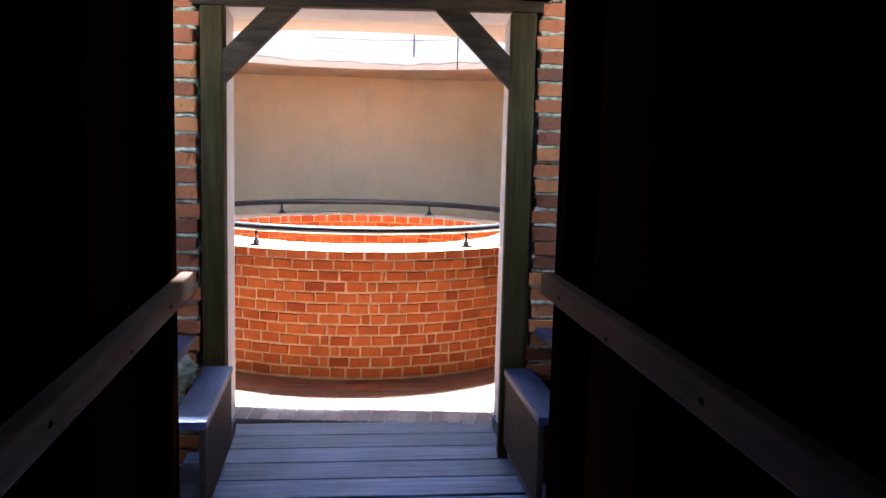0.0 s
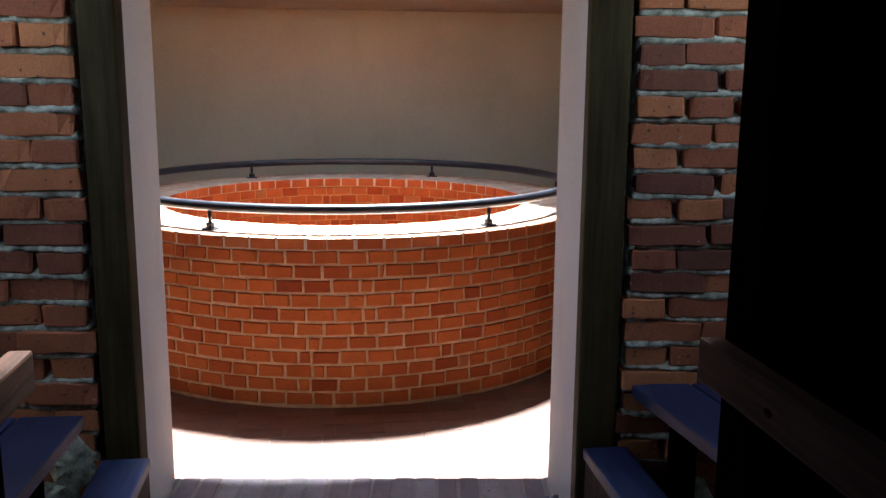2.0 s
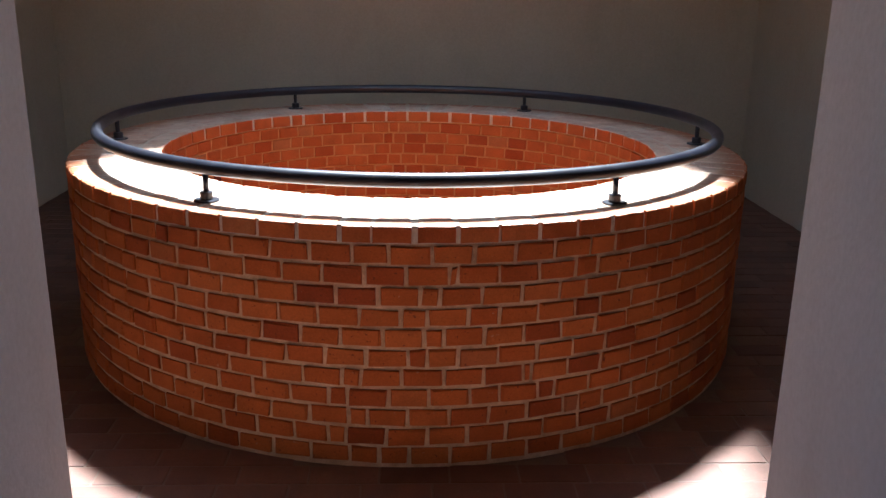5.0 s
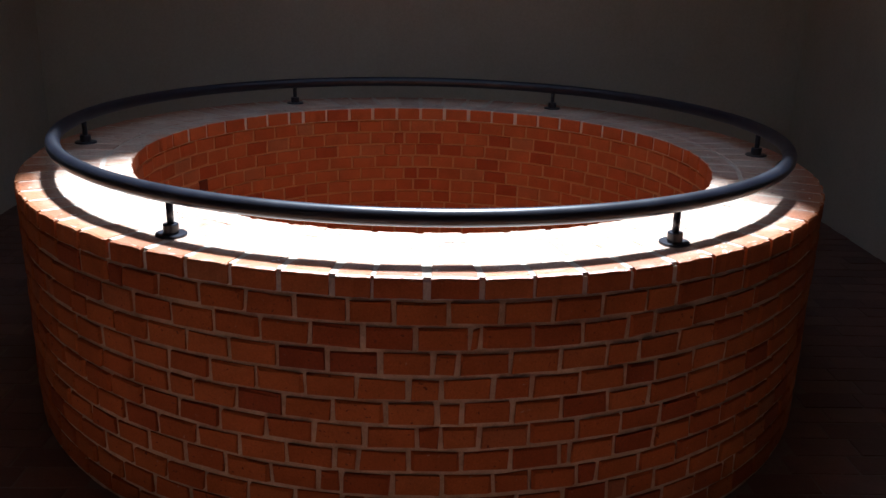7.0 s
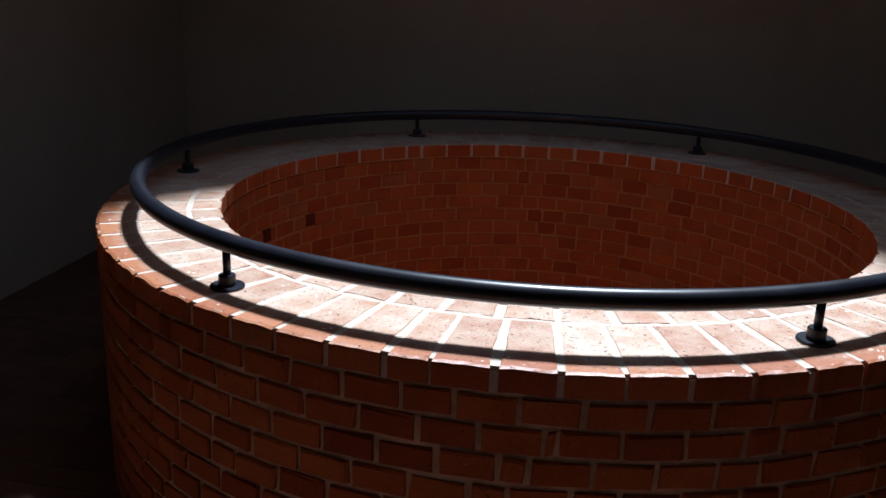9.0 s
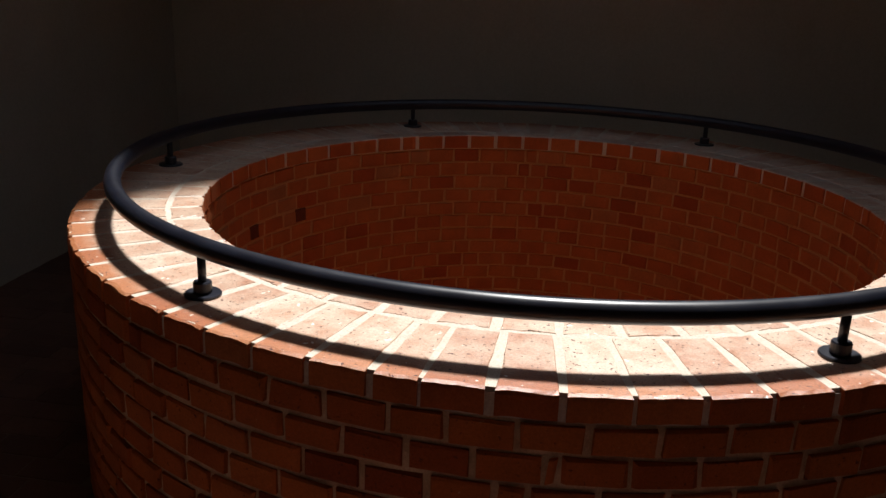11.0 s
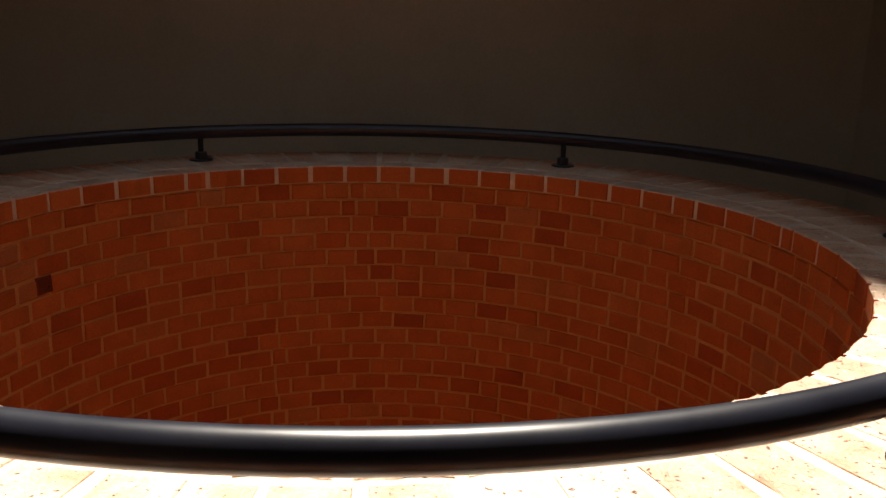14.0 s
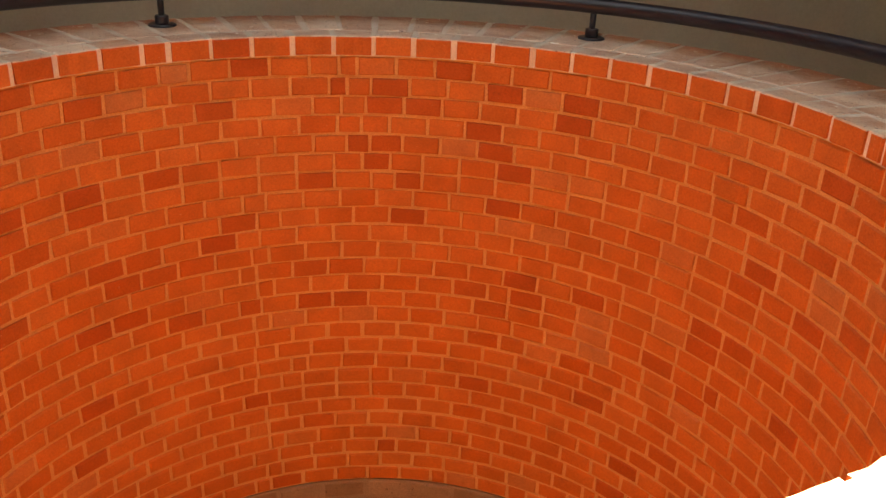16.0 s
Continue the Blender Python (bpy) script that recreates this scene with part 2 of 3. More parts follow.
def box(bm, x0, x1, y0, y1, z0, z1, bevel=0.0, jitter=0.0, rng=None):
    start = len(bm.verts)
    r = bmesh.ops.create_cube(bm, size=1.0)
    vs = r["verts"]
    for v in vs:
        v.co = Vector((x0 if v.co.x < 0 else x1, y0 if v.co.y < 0 else y1, z0 if v.co.z < 0 else z1))
        if jitter:
            v.co += Vector([rng.uniform(-jitter, jitter) for _ in range(3)])
    if bevel:
        es = {e for v in vs for e in v.link_edges}
        bmesh.ops.bevel(bm, geom=list(es), offset=bevel, segments=2, affect="EDGES", profile=0.6)
    return bm


def boxes(*rows, bevel=0.0):
    bm = bmesh.new()
    for row in rows:
        box(bm, *row, bevel=bevel)
    return bm


def ring(bm, r0, r1, z0, z1, segments=128, a0=0.0, a1=2 * math.pi):
    """A hollow ring or an arc of one, r0 inside, r1 outside."""
    full = abs(a1 - a0 - 2 * math.pi) < 1e-6
    count = segments if full else segments + 1
    vs = []
    for i in range(count):
        a = a0 + (a1 - a0) * i / segments
        c, s = math.cos(a), math.sin(a)
        vs.append([bm.verts.new((r * c, r * s, z)) for r, z in ((r0, z0), (r1, z0), (r1, z1), (r0, z1))])
    for i in range(segments):
        p, q = vs[i], vs[(i + 1) % count]
        for k in range(4):
            bm.faces.new((p[k], q[k], q[(k + 1) % 4], p[(k + 1) % 4]))
    if not full:
        bm.faces.new(vs[0])
        bm.faces.new(vs[-1])
    return bm


def torus(bm, radius, tube, segments=160, sides=20):
    vs = [[bm.verts.new(((radius + tube * math.cos(b)) * math.cos(a), (radius + tube * math.cos(b)) * math.sin(a), tube * math.sin(b)))
           for b in (2 * math.pi * k / sides for k in range(sides))] for a in (2 * math.pi * i / segments for i in range(segments))]
    for i in range(segments):
        for k in range(sides):
            bm.faces.new((vs[i][k], vs[(i + 1) % segments][k], vs[(i + 1) % segments][(k + 1) % sides], vs[i][(k + 1) % sides]))
    return bm


def lathe(bm, profile, sides=24):
    rows = [[bm.verts.new((r * math.cos(2 * math.pi * k / sides), r * math.sin(2 * math.pi * k / sides), z)) for k in range(sides)] for r, z in profile]
    for a, b in zip(rows, rows[1:]):
        for k in range(sides):
            bm.faces.new((a[k], a[(k + 1) % sides], b[(k + 1) % sides], b[k]))
    bm.faces.new(rows[0])
    bm.faces.new(rows[-1])
    return bm


def slab_with_hole(bm, x0, x1, y0, y1, z0, z1, radius, segments=96):
    """A rectangular slab with a round hole about the origin."""
    def rim_point(a):
        c, s = math.cos(a), math.sin(a)
        k = min((x1 if c > 0 else -x0) / max(abs(c), 1e-9), (y1 if s > 0 else -y0) / max(abs(s), 1e-9))
        return k * c, k * s
    angles = [2 * math.pi * i / segments for i in range(segments)]
    for x in (x0, x1):
        for y in (y0, y1):
            angles.append(math.atan2(y, x) % (2 * math.pi))
    angles.sort()
    cols = []
    for a in angles:
        ox, oy = rim_point(a)
        ix, iy = radius * math.cos(a), radius * math.sin(a)
        cols.append([bm.verts.new(v) for v in ((ix, iy, z0), (ox, oy, z0), (ox, oy, z1), (ix, iy, z1))])
    for p, q in zip(cols, cols[1:] + cols[:1]):
        for k in range(4):
            bm.faces.new((p[k], q[k], q[(k + 1) % 4], p[(k + 1) % 4]))
    return bm


def brick_bm(w0, w1, depth, height, rng, chamfer=0.005, rough=0.0015):
    """A brick whose face lies in x = 0 and whose body goes to x = -depth. w0, w1: widths at the face and at the back."""
    bm = bmesh.new()
    add_brick(bm, Matrix(), w0, w1, depth, height, rng, chamfer, rough)
    return bm


def add_brick(bm, m, w0, w1, depth, height, rng, chamfer=0.005, rough=0.0015):
    h, c = height / 2, chamfer
    bow = 0.0019 if w1 > w0 else 0.0  # bricks that face inward follow the curve
    def j():
        return rng.uniform(-rough, rough)
    def quad(x, w, hh):
        return [bm.verts.new(m @ Vector((x + j(), sy * w / 2 + j(), sz * hh + j()))) for sy, sz in ((-1, -1), (1, -1), (1, 1), (-1, 1))]
    face, lip, back = quad(bow, w0 - 2 * c, h - c), quad(bow - c, w0, h), quad(-depth, w1, h)
    bm.faces.new(face)
    bm.faces.new(back[::-1])
    for a, b in ((face, lip), (lip, back)):
        for k in range(4):
            bm.faces.new((a[k], b[k], b[(k + 1) % 4], a[(k + 1) % 4]))


ASKEW_NAMES = ("wall_south", "wall_front_brick", "timber_frame", "door_sill")
rng = random.Random(7)

# ---- setting ----
ground = tagged(new("ground", mesh_of("ground", slab_with_hole(bmesh.new(), -60, 60, -60, 60, -0.40, -0.05, 1.45, 32), SOIL)),
                "bare brown soil round the building", "ground", kind="structure")

# floor of the well house: mortar bed with pavers laid on it at the end of the file
floor = tagged(new("floor", mesh_of("floor", slab_with_hole(bmesh.new(), -ROOM_X, ROOM_X, -3.10, FAR, -0.045, -0.003, 1.40), BED)),
               "terracotta brick paving round the well", "floor", kind="structure")

wall_north = tagged(new("wall_north", mesh_of("wall_north", boxes((-ROOM_X - 0.3, ROOM_X + 0.3, FAR, FAR + 0.3, -0.05, CEIL)), PLASTER)),
                    "rough beige plaster wall behind the well", "wall", kind="structure")
wall_east = tagged(new("wall_east", mesh_of("wall_east", boxes((ROOM_X, ROOM_X + 0.3, -3.12, FAR, -0.05, CEIL)), PLASTER)),
                   "rough beige plaster side wall", "wall", kind="structure")
wall_west = tagged(new("wall_west", mesh_of("wall_west", boxes((-ROOM_X - 0.3, -ROOM_X, -2.60, FAR, -0.05, CEIL)), PLASTER)),
                   "rough beige plaster side wall", "wall", kind="structure")

# front wall: plastered core with an opening whose jambs splay a little
HEAD = 2.20
JN = (-0.679, 0.592)     # opening at the outer side
JF = (-0.780, 0.602)     # opening at the room side


def prism(bm, plan, z0, z1):
    low = [bm.verts.new((x, y, z0)) for x, y in plan]
    top = [bm.verts.new((x, y, z1)) for x, y in plan]
    bm.faces.new(low)
    bm.faces.new(top)
    n = len(plan)
    for k in range(n):
        bm.faces.new((low[k], low[(k + 1) % n], top[(k + 1) % n], top[k]))


wall_south = tagged(new("wall_south"), "thick front wall with a plastered doorway", "wall", kind="structure")
CORE = FRONT + 0.09
bm = bmesh.new()
prism(bm, [(-ROOM_X - 0.3, CORE), (JN[0], CORE), (JF[0], NEAR), (-ROOM_X - 0.3, NEAR)], -0.05, CEIL)
part("plaster_pier", bm, JAMB, wall_south, "off-white plaster jamb")
bm = bmesh.new()
prism(bm, [(JN[1], CORE), (ROOM_X + 0.3, CORE), (ROOM_X + 0.3, NEAR), (JF[1], NEAR)], -0.05, CEIL)
part("plaster_pier", bm, JAMB, wall_south, "off-white plaster jamb")
bm = bmesh.new()
prism(bm, [(JN[0], CORE), (JN[1], CORE), (JF[1], NEAR), (JF[0], NEAR)], HEAD, CEIL)
part("plaster_head", bm, JAMB, wall_south)

# ceiling slab with a round opening and its upstand
bm = slab_with_hole(bmesh.new(), -ROOM_X - 0.3, ROOM_X + 0.3, -3.20, FAR + 0.3, CEIL, CEIL + 0.16, R_OCULUS)
ceiling = tagged(new("ceiling", mesh_of("ceiling", bm, SOFFIT)), "pinkish plaster ceiling with a round opening", "ceiling", kind="structure")
# unseen drum top; height chosen to trim the sun patch
DRUM = 0.76
bm = bmesh.new()
ring(bm, R_OCULUS + 0.022, R_OCULUS + 0.20, CEIL + 0.163, CEIL + DRUM - 0.01, 96)
oculus = tagged(new("oculus_upstand", mesh_of("oculus_upstand", bm, WHITEWASH)), "whitewashed round upstand of the roof opening, open to the sky", "skylight", kind="structure")

# unseen ring added to narrow the sun patch on floor and coping
part("lip_slab", ring(bmesh.new(), 1.375, R_OCULUS + 0.24, CEIL + DRUM + 0.004, CEIL + DRUM + 0.05, 96), WHITEWASH, oculus)
# whitewash drawn down over the edge of the slab, with a ragged foot
wash = bmesh.new()
wash_rows = []
for k in range(160):
    a = 2 * math.pi * k / 160
    foot = CEIL + 0.055 + 0.03 * noise.noise((2.2 * math.cos(a), 2.2 * math.sin(a), 4)) + 0.015 * noise.noise((9 * math.cos(a), 9 * math.sin(a), 1))
    wash_rows.append([wash.verts.new((q * math.cos(a), q * math.sin(a), z)) for q, z in ((R_OCULUS - 0.002, foot), (R_OCULUS - 0.008, foot + 0.012), (R_OCULUS - 0.007, CEIL + 0.162), (R_OCULUS - 0.002, CEIL + 0.162))])
for p, q in zip(wash_rows, wash_rows[1:] + wash_rows[:1]):
    for k in range(4):
        wash.faces.new((p[k], q[k], q[(k + 1) % 4], p[(k + 1) % 4]))
part("whitewash_coat", wash, WHITEWASH, oculus, smooth=True)

# ---- drum blocks ----
drum_rng = random.Random(4)
zs = [CEIL + 0.164, CEIL + 0.285, CEIL + 0.40, CEIL + 0.52, CEIL + 0.64, CEIL + DRUM]
for z0, z1 in zip(zs, zs[1:]):
    a = drum_rng.uniform(0, 0.4)
    for k in range(14):
        b = a + 2 * math.pi / 14 * (1 + drum_rng.uniform(-0.06, 0.06))
        b = min(b, a + 2 * math.pi / 14)
        bm = ring(bmesh.new(), R_OCULUS + drum_rng.uniform(0.0, 0.012), R_OCULUS + 0.05, z0 + 0.003, z1 - 0.003, 8, a + 0.002, b - 0.002)
        part("block", bm, WHITEWASH, oculus)
        a += 2 * math.pi / 14
for a, z0 in ((52.5, CEIL - 0.0), (69.5, CEIL + 0.12)):
    c = thing("hanging_rod", "thin dark metal rod in the roof opening", "rod", "roof rods")
    bm = lathe(bmesh.new(), [(0.006, z0), (0.006, CEIL + DRUM)], 8)
    bm.transform(Matrix.Translation(((R_OCULUS - 0.008) * math.cos(radians(a)), (R_OCULUS - 0.008) * math.sin(radians(a)), 0)))
    part("shaft", bm, STEEL, c)

# ---- passage ----
BACK = -8.8
END = {-1: -4.30, 1: -4.40}   # end posts beside the bay
PX0, PX1 = -0.717, 0.598
deck = tagged(new("deck"), "grey weathered boards of the wooden passage", "floor", kind="structure")
y = -2.955
while y > BACK:
    w = rng.uniform(0.185, 0.215)
    bm = bmesh.new()
    box(bm, PX0 - 0.12, PX1 + 0.22, y - w + rng.uniform(0.008, 0.014), y, DECK - 0.04, DECK - rng.uniform(0, 0.006), bevel=0.005)
    part("plank", bm, DECK_WOOD, deck)
    y -= w
joist = part("bearer", boxes((PX0, PX0 + 0.12, BACK, -2.99, -0.05, DECK - 0.045), (PX1 - 0.12, PX1, BACK, -2.99, -0.05, DECK - 0.045)), BEAM, deck)

sill = tagged(new("door_sill"), "worn brick threshold of the doorway", "threshold", kind="structure")
part("mortar_bed", boxes((-0.84, 0.70, -2.95, NEAR + 0.02, -0.03, DECK - 0.0055)), SILL_MORTAR, sill)

# passage boarding; its blackness is shade put into the wood colour
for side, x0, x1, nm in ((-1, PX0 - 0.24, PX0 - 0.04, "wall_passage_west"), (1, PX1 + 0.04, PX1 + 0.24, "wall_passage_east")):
    w = tagged(new(nm), "vertical boarding of the passage, its shade put into a near-black colour", "wall", kind="structure")
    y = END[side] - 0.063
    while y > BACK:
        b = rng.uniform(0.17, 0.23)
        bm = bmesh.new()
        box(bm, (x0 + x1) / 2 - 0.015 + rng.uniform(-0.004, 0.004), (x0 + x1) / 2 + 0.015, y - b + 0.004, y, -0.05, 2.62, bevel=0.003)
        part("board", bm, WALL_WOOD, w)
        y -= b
# unseen end of the passage, in the same shade-dark colour
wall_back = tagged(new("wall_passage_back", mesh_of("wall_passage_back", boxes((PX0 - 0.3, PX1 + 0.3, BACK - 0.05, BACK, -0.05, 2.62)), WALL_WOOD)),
                   "unseen boarded end of the passage, near-black colour standing for shade", "wall", kind="structure")
# unseen screens added round the side yards, near-black like the boarding
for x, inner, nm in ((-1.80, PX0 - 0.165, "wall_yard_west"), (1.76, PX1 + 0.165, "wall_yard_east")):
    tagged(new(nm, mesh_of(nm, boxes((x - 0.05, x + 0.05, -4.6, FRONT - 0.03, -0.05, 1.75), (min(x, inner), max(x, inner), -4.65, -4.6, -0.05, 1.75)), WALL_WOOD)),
           "unseen screen added beside the passage, near-black like the boarding", "wall", kind="structure")
# roof is out of view; its wide left overhang is added to block skylight
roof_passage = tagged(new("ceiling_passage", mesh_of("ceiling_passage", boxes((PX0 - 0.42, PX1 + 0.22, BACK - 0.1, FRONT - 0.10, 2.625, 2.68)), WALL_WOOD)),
                      "unseen near-black roof of the passage, left overhang added to cut sky light", "ceiling", kind="structure")

# timber door frame: two posts, a lintel and two braces
frame_thing = thing("timber_frame", "weathered timber frame with diagonal braces before the doorway", "door frame")
PY0, PY1 = -3.445, -3.372
part("post", boxes((JN[0] - 0.088, JN[0] + 0.012, PY0, PY1, DECK, 2.17), bevel=0.008), TIMBER, frame_thing)
part("post", boxes((JN[1] - 0.012, JN[1] + 0.098, PY0, PY1, DECK, 2.17), bevel=0.008), TIMBER, frame_thing)
part("lintel", boxes((JN[0] - 0.30, JN[1] + 0.30, PY0, PY1, 2.172, 2.33), bevel=0.008), BEAM, frame_thing)


def beam_between(a, b, thick, deep):
    a, b = Vector(a), Vector(b)
    bm = bmesh.new()
    d = b - a
    box(bm, -thick / 2, thick / 2, -deep / 2, deep / 2, 0, d.length, bevel=0.006)
    up = d.normalized()
    side = Vector((0, 1, 0)).cross(up).normalized()
    m = Matrix((side, up.cross(side), up)).transposed().to_4x4()
    m.translation = a
    bm.transform(m)
    return bm


MID = (PY0 + PY1) / 2
part("brace", beam_between((JN[0] - 0.03, MID, 1.87), (JN[0] + 0.36, MID, 2.26), 0.10, 0.066), BEAM, frame_thing)
part("brace", beam_between((JN[1] + 0.03, MID, 1.87), (JN[1] - 0.36, MID, 2.26), 0.10, 0.066), BEAM, frame_thing)
for x in (PX0 - 0.07, PX1 + 0.07):
    wp = thing("wall_plate", "timber plate carrying the passage roof, in the boarding's shaded near-black", "beam", "roof plates")
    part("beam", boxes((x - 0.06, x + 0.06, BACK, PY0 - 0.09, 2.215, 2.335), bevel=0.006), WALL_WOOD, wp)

# posts along the passage and the hand boards on them
for x, s in ((PX0, -1), (PX1, 1)):
    # end posts and wide brown planks, passage shade put into their colour
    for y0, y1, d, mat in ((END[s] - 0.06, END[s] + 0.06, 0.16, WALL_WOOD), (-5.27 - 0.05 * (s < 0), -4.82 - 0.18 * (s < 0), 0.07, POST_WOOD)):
        p = thing("passage_post", "dark reddish-brown timber upright, passage shade put into its colour", "post", "passage posts")
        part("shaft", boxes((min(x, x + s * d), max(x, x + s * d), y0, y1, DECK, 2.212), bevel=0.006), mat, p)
    h = thing("handrail", "worn brown handrail board with knots and splits", "handrail", "passage handrails")
    x1 = x - s * 0.045
    part("board", boxes((min(x, x1), max(x, x1), -8.6, -4.17 if s < 0 else -4.33, 1.052 if s < 0 else 1.082, 1.13 if s < 0 else 1.164), bevel=0.007), RAIL_WOOD, h)

    for y, z, q in ((-4.60, 1.118, 0.007), (-5.12, 1.10, 0.006), (-5.75, 1.122, 0.007)):
        bm = lathe(bmesh.new(), [(q * 0.5, 0.0), (q, 0.0015), (q, 0.004)], 14)
        bm.transform(Matrix.Translation((x1 - s * 0.002, y, z - (0.03 if s < 0 else 0.0))) @ Matrix.Rotation(s * math.pi / 2, 4, "Y") @ Matrix.Diagonal((1.0, 1.9, 1.0, 1.0)))
        part("knot", bm, WALL_WOOD, h, "dark knot in the board")

# low side ledges beside the doorway and benches against the brick wall
for x, s in ((-0.622, -1), (0.586, 1)):
    e = thing("side_ledge", "low boxed ledge of blue-grey boards beside the doorway", "ledge", "side ledges")
    a, b = x, x + s * 0.128
    part("top_board", boxes((min(a, b), max(a, b), -4.24, -3.46 - 0.07 * (s > 0), 0.568, 0.60), bevel=0.006), SIDE_WOOD, e)
    a, c = x + s * 0.006, x + s * 0.03
    part("side_board", boxes((min(a, c), max(a, c), -4.22, -3.465 - 0.07 * (s > 0), DECK + 0.075, 0.567), bevel=0.004), BEAM, e)
    a, c = x + s * 0.03, x + s * 0.09
    part("kerb_board", boxes((min(a, c), max(a, c), -4.7, -3.10, DECK + 0.001, DECK + 0.074), bevel=0.008), DECK_WOOD, e)
for x, y, z, s, turn in ((-0.775, FRONT - 0.06, 0.75, -1, -2.0), (0.715, FRONT - 0.10, 0.79, 1, 6.0)):
    be = thing("bench", "dark blue two-board bench against the brick wall", "bench", "benches", at=(x, y, 0))
    be.rotation_euler.z = radians(turn)
    for k in range(2):
        a, b = s * 0.172 * k, s * (0.172 * k + 0.165)
        part("seat_board", boxes((min(a, b), max(a, b), -0.56, 0.0, z - 0.035, z), bevel=0.005), SIDE_WOOD, be)
    for v in (-0.50, -0.10):
        part("support", boxes((min(s * 0.10, s * 0.16), max(s * 0.10, s * 0.16), v, v + 0.06, -0.05, z - 0.036), bevel=0.005), WALL_WOOD, be)

# ---- the well ----
well = thing("well", "round orange-red brick well with a wide parapet", "well")
bm = ring(bmesh.new(), R_IN + 0.05, R_OUT - 0.0085, WELL_DEPTH, RIM - 0.03, 200)
part("mortar_core", bm, MORTAR, well, "sandy mortar joints")
COURSE = 0.0727
outer_wall = part("outer_wall", ring(bmesh.new(), R_OUT - 0.12, R_OUT - 0.02, -0.05, RIM - 0.02, 96), MORTAR, well)
inner_wall = part("inner_wall", ring(bmesh.new(), R_IN + 0.004, R_IN + 0.10, LINING, RIM - 0.031, 200), INNER_MORTAR, well)
coping = part("coping", ring(bmesh.new(), R_IN + 0.002, R_OUT - 0.011, RIM - 0.0305, RIM - 0.0015, 200), COPING_MORTAR, well)
part("edge_mortar", ring(bmesh.new(), R_OUT - 0.10, R_OUT - 0.006, RIM - 0.062, RIM - 0.012, 200), COPING_MORTAR, coping)
part("edge_mortar", ring(bmesh.new(), R_IN + 0.0005, R_IN + 0.07, RIM - 0.066, RIM - 0.006, 200), COPING_MORTAR, coping)
bottom = tagged(new("well_bottom", mesh_of("well_bottom", lathe(bmesh.new(), [(R_IN + 0.2, WELL_DEPTH - 0.1), (R_IN + 0.2, WELL_DEPTH)], 48), SILT)),
                "grey silty bottom of the well", "well bottom", kind="structure")

# ---- rail round the well ----
rail = thing("rail", "black painted tubular steel rail ring on short posts", "railing", at=(0, 0, RIM))
rail_tilt = Matrix.Rotation(radians(-0.25), 4, "X")
bm = torus(bmesh.new(), R_RAIL, 0.0255)
bm.transform(Matrix.Translation((0, 0, H_RAIL)) @ rail_tilt)
part("tube", bm, STEEL, rail, smooth=True)
for a in (-120.5, -59.5, 2.2, 60.2, 119.9, 178.0):
    m = Matrix.Rotation(radians(a), 4, "Z") @ Matrix.Translation((R_RAIL, 0, 0.001))
    bm = lathe(bmesh.new(), [(0.0105, 0.03), (0.0105, 0.100)], 16)
    stand = part("stanchion", bm, STEEL, rail, smooth=True)
    stand.matrix_basis = m
    part("collar", lathe(bmesh.new(), [(0.021, 0.006), (0.0225, 0.009), (0.0225, 0.031), (0.020, 0.034)], 20), STEEL, stand)
    part("flange", lathe(bmesh.new(), [(0.045, 0.0), (0.045, 0.004), (0.043, 0.006)], 28), STEEL, stand)

# ---- bricks ----
def scatter_bricks(owner, name, spots, meshes, keep, stuff_mat, size, stuff_name):
    """Places bricks as parts where keep() says so; joins the others. spots: matrices; size: what add_brick takes."""
    rest = bmesh.new()
    count = 0
    for k, (m, w) in enumerate(spots):
        if keep(m) and count < 300:
            ob = new(name, meshes[w][rng.randrange(len(meshes[w]))])
            ob.parent = owner
            ob.matrix_basis = m
            count += 1
        else:
            w0, w1, d, h = size[w]
            add_brick(rest, m, w0, w1, d, h, rng)
    if rest.verts:
        ob = part(stuff_name, rest, stuff_mat, owner)
        tagged(ob, kind="stuff")
    else:
        rest.free()


JOINT = 0.0135
# kinds of brick in the rings: full, long closer, three quarter, half bats, thin closer, dark full
SHARE = {"F": 1.0, "D": 1.0, "E": 0.87, "T": 0.75, "H": 0.62, "B": 0.46, "Q": 0.22}


def ring_courses(radius, step, z_top, course, courses, inward, bond, seed):
    """Bricks in courses round the well. bond: for each course the angle of a joint and the bricks that follow it,
    turning clockwise inside and anticlockwise outside; the rest of the course is full bricks with a closer now and then."""
    r = random.Random(seed)
    way = -1 if inward else 1
    last = bond[-1][0]
    spots = []
    for c in range(courses):
        if c < len(bond):
            last, run = bond[c]
        else:
            last, run = last + step * (0.5 if c % 2 else -0.5) + r.uniform(-0.9, 0.9), "".join(r.choice("FFFD") for _ in range(5)) + r.choice("HTB")
        kinds, turned = list(run), sum(SHARE[k] for k in run) * step
        while turned < 360 - step * 0.6:
            # deep inner courses hold more dark bricks; part of this paints the depth's shade
            k = r.choice("THB") if r.random() < 0.05 else "D" if r.random() < (0.28 if inward and c > 12 else 0.03) else "F"
            kinds.append(k)
            turned += SHARE[k] * step
        spare = (360 - turned) / max(1, len(kinds) - len(run))
        at = last
        for i, k in enumerate(kinds):
            wide = SHARE[k] * step + (spare if i >= len(run) else 0)
            m = Matrix.Rotation(radians(at + way * wide / 2), 4, "Z") @ Matrix.Translation((radius + r.uniform(-0.002, 0.002), 0, z_top - course * (c + 0.5) + r.uniform(-0.002, 0.002)))
            m = m @ Matrix.Rotation(r.uniform(-0.012, 0.012), 4, "X")
            if inward:
                m = m @ Matrix.Rotation(math.pi, 4, "Z")
            spots.append((m, k))
            at += way * wide
    return spots


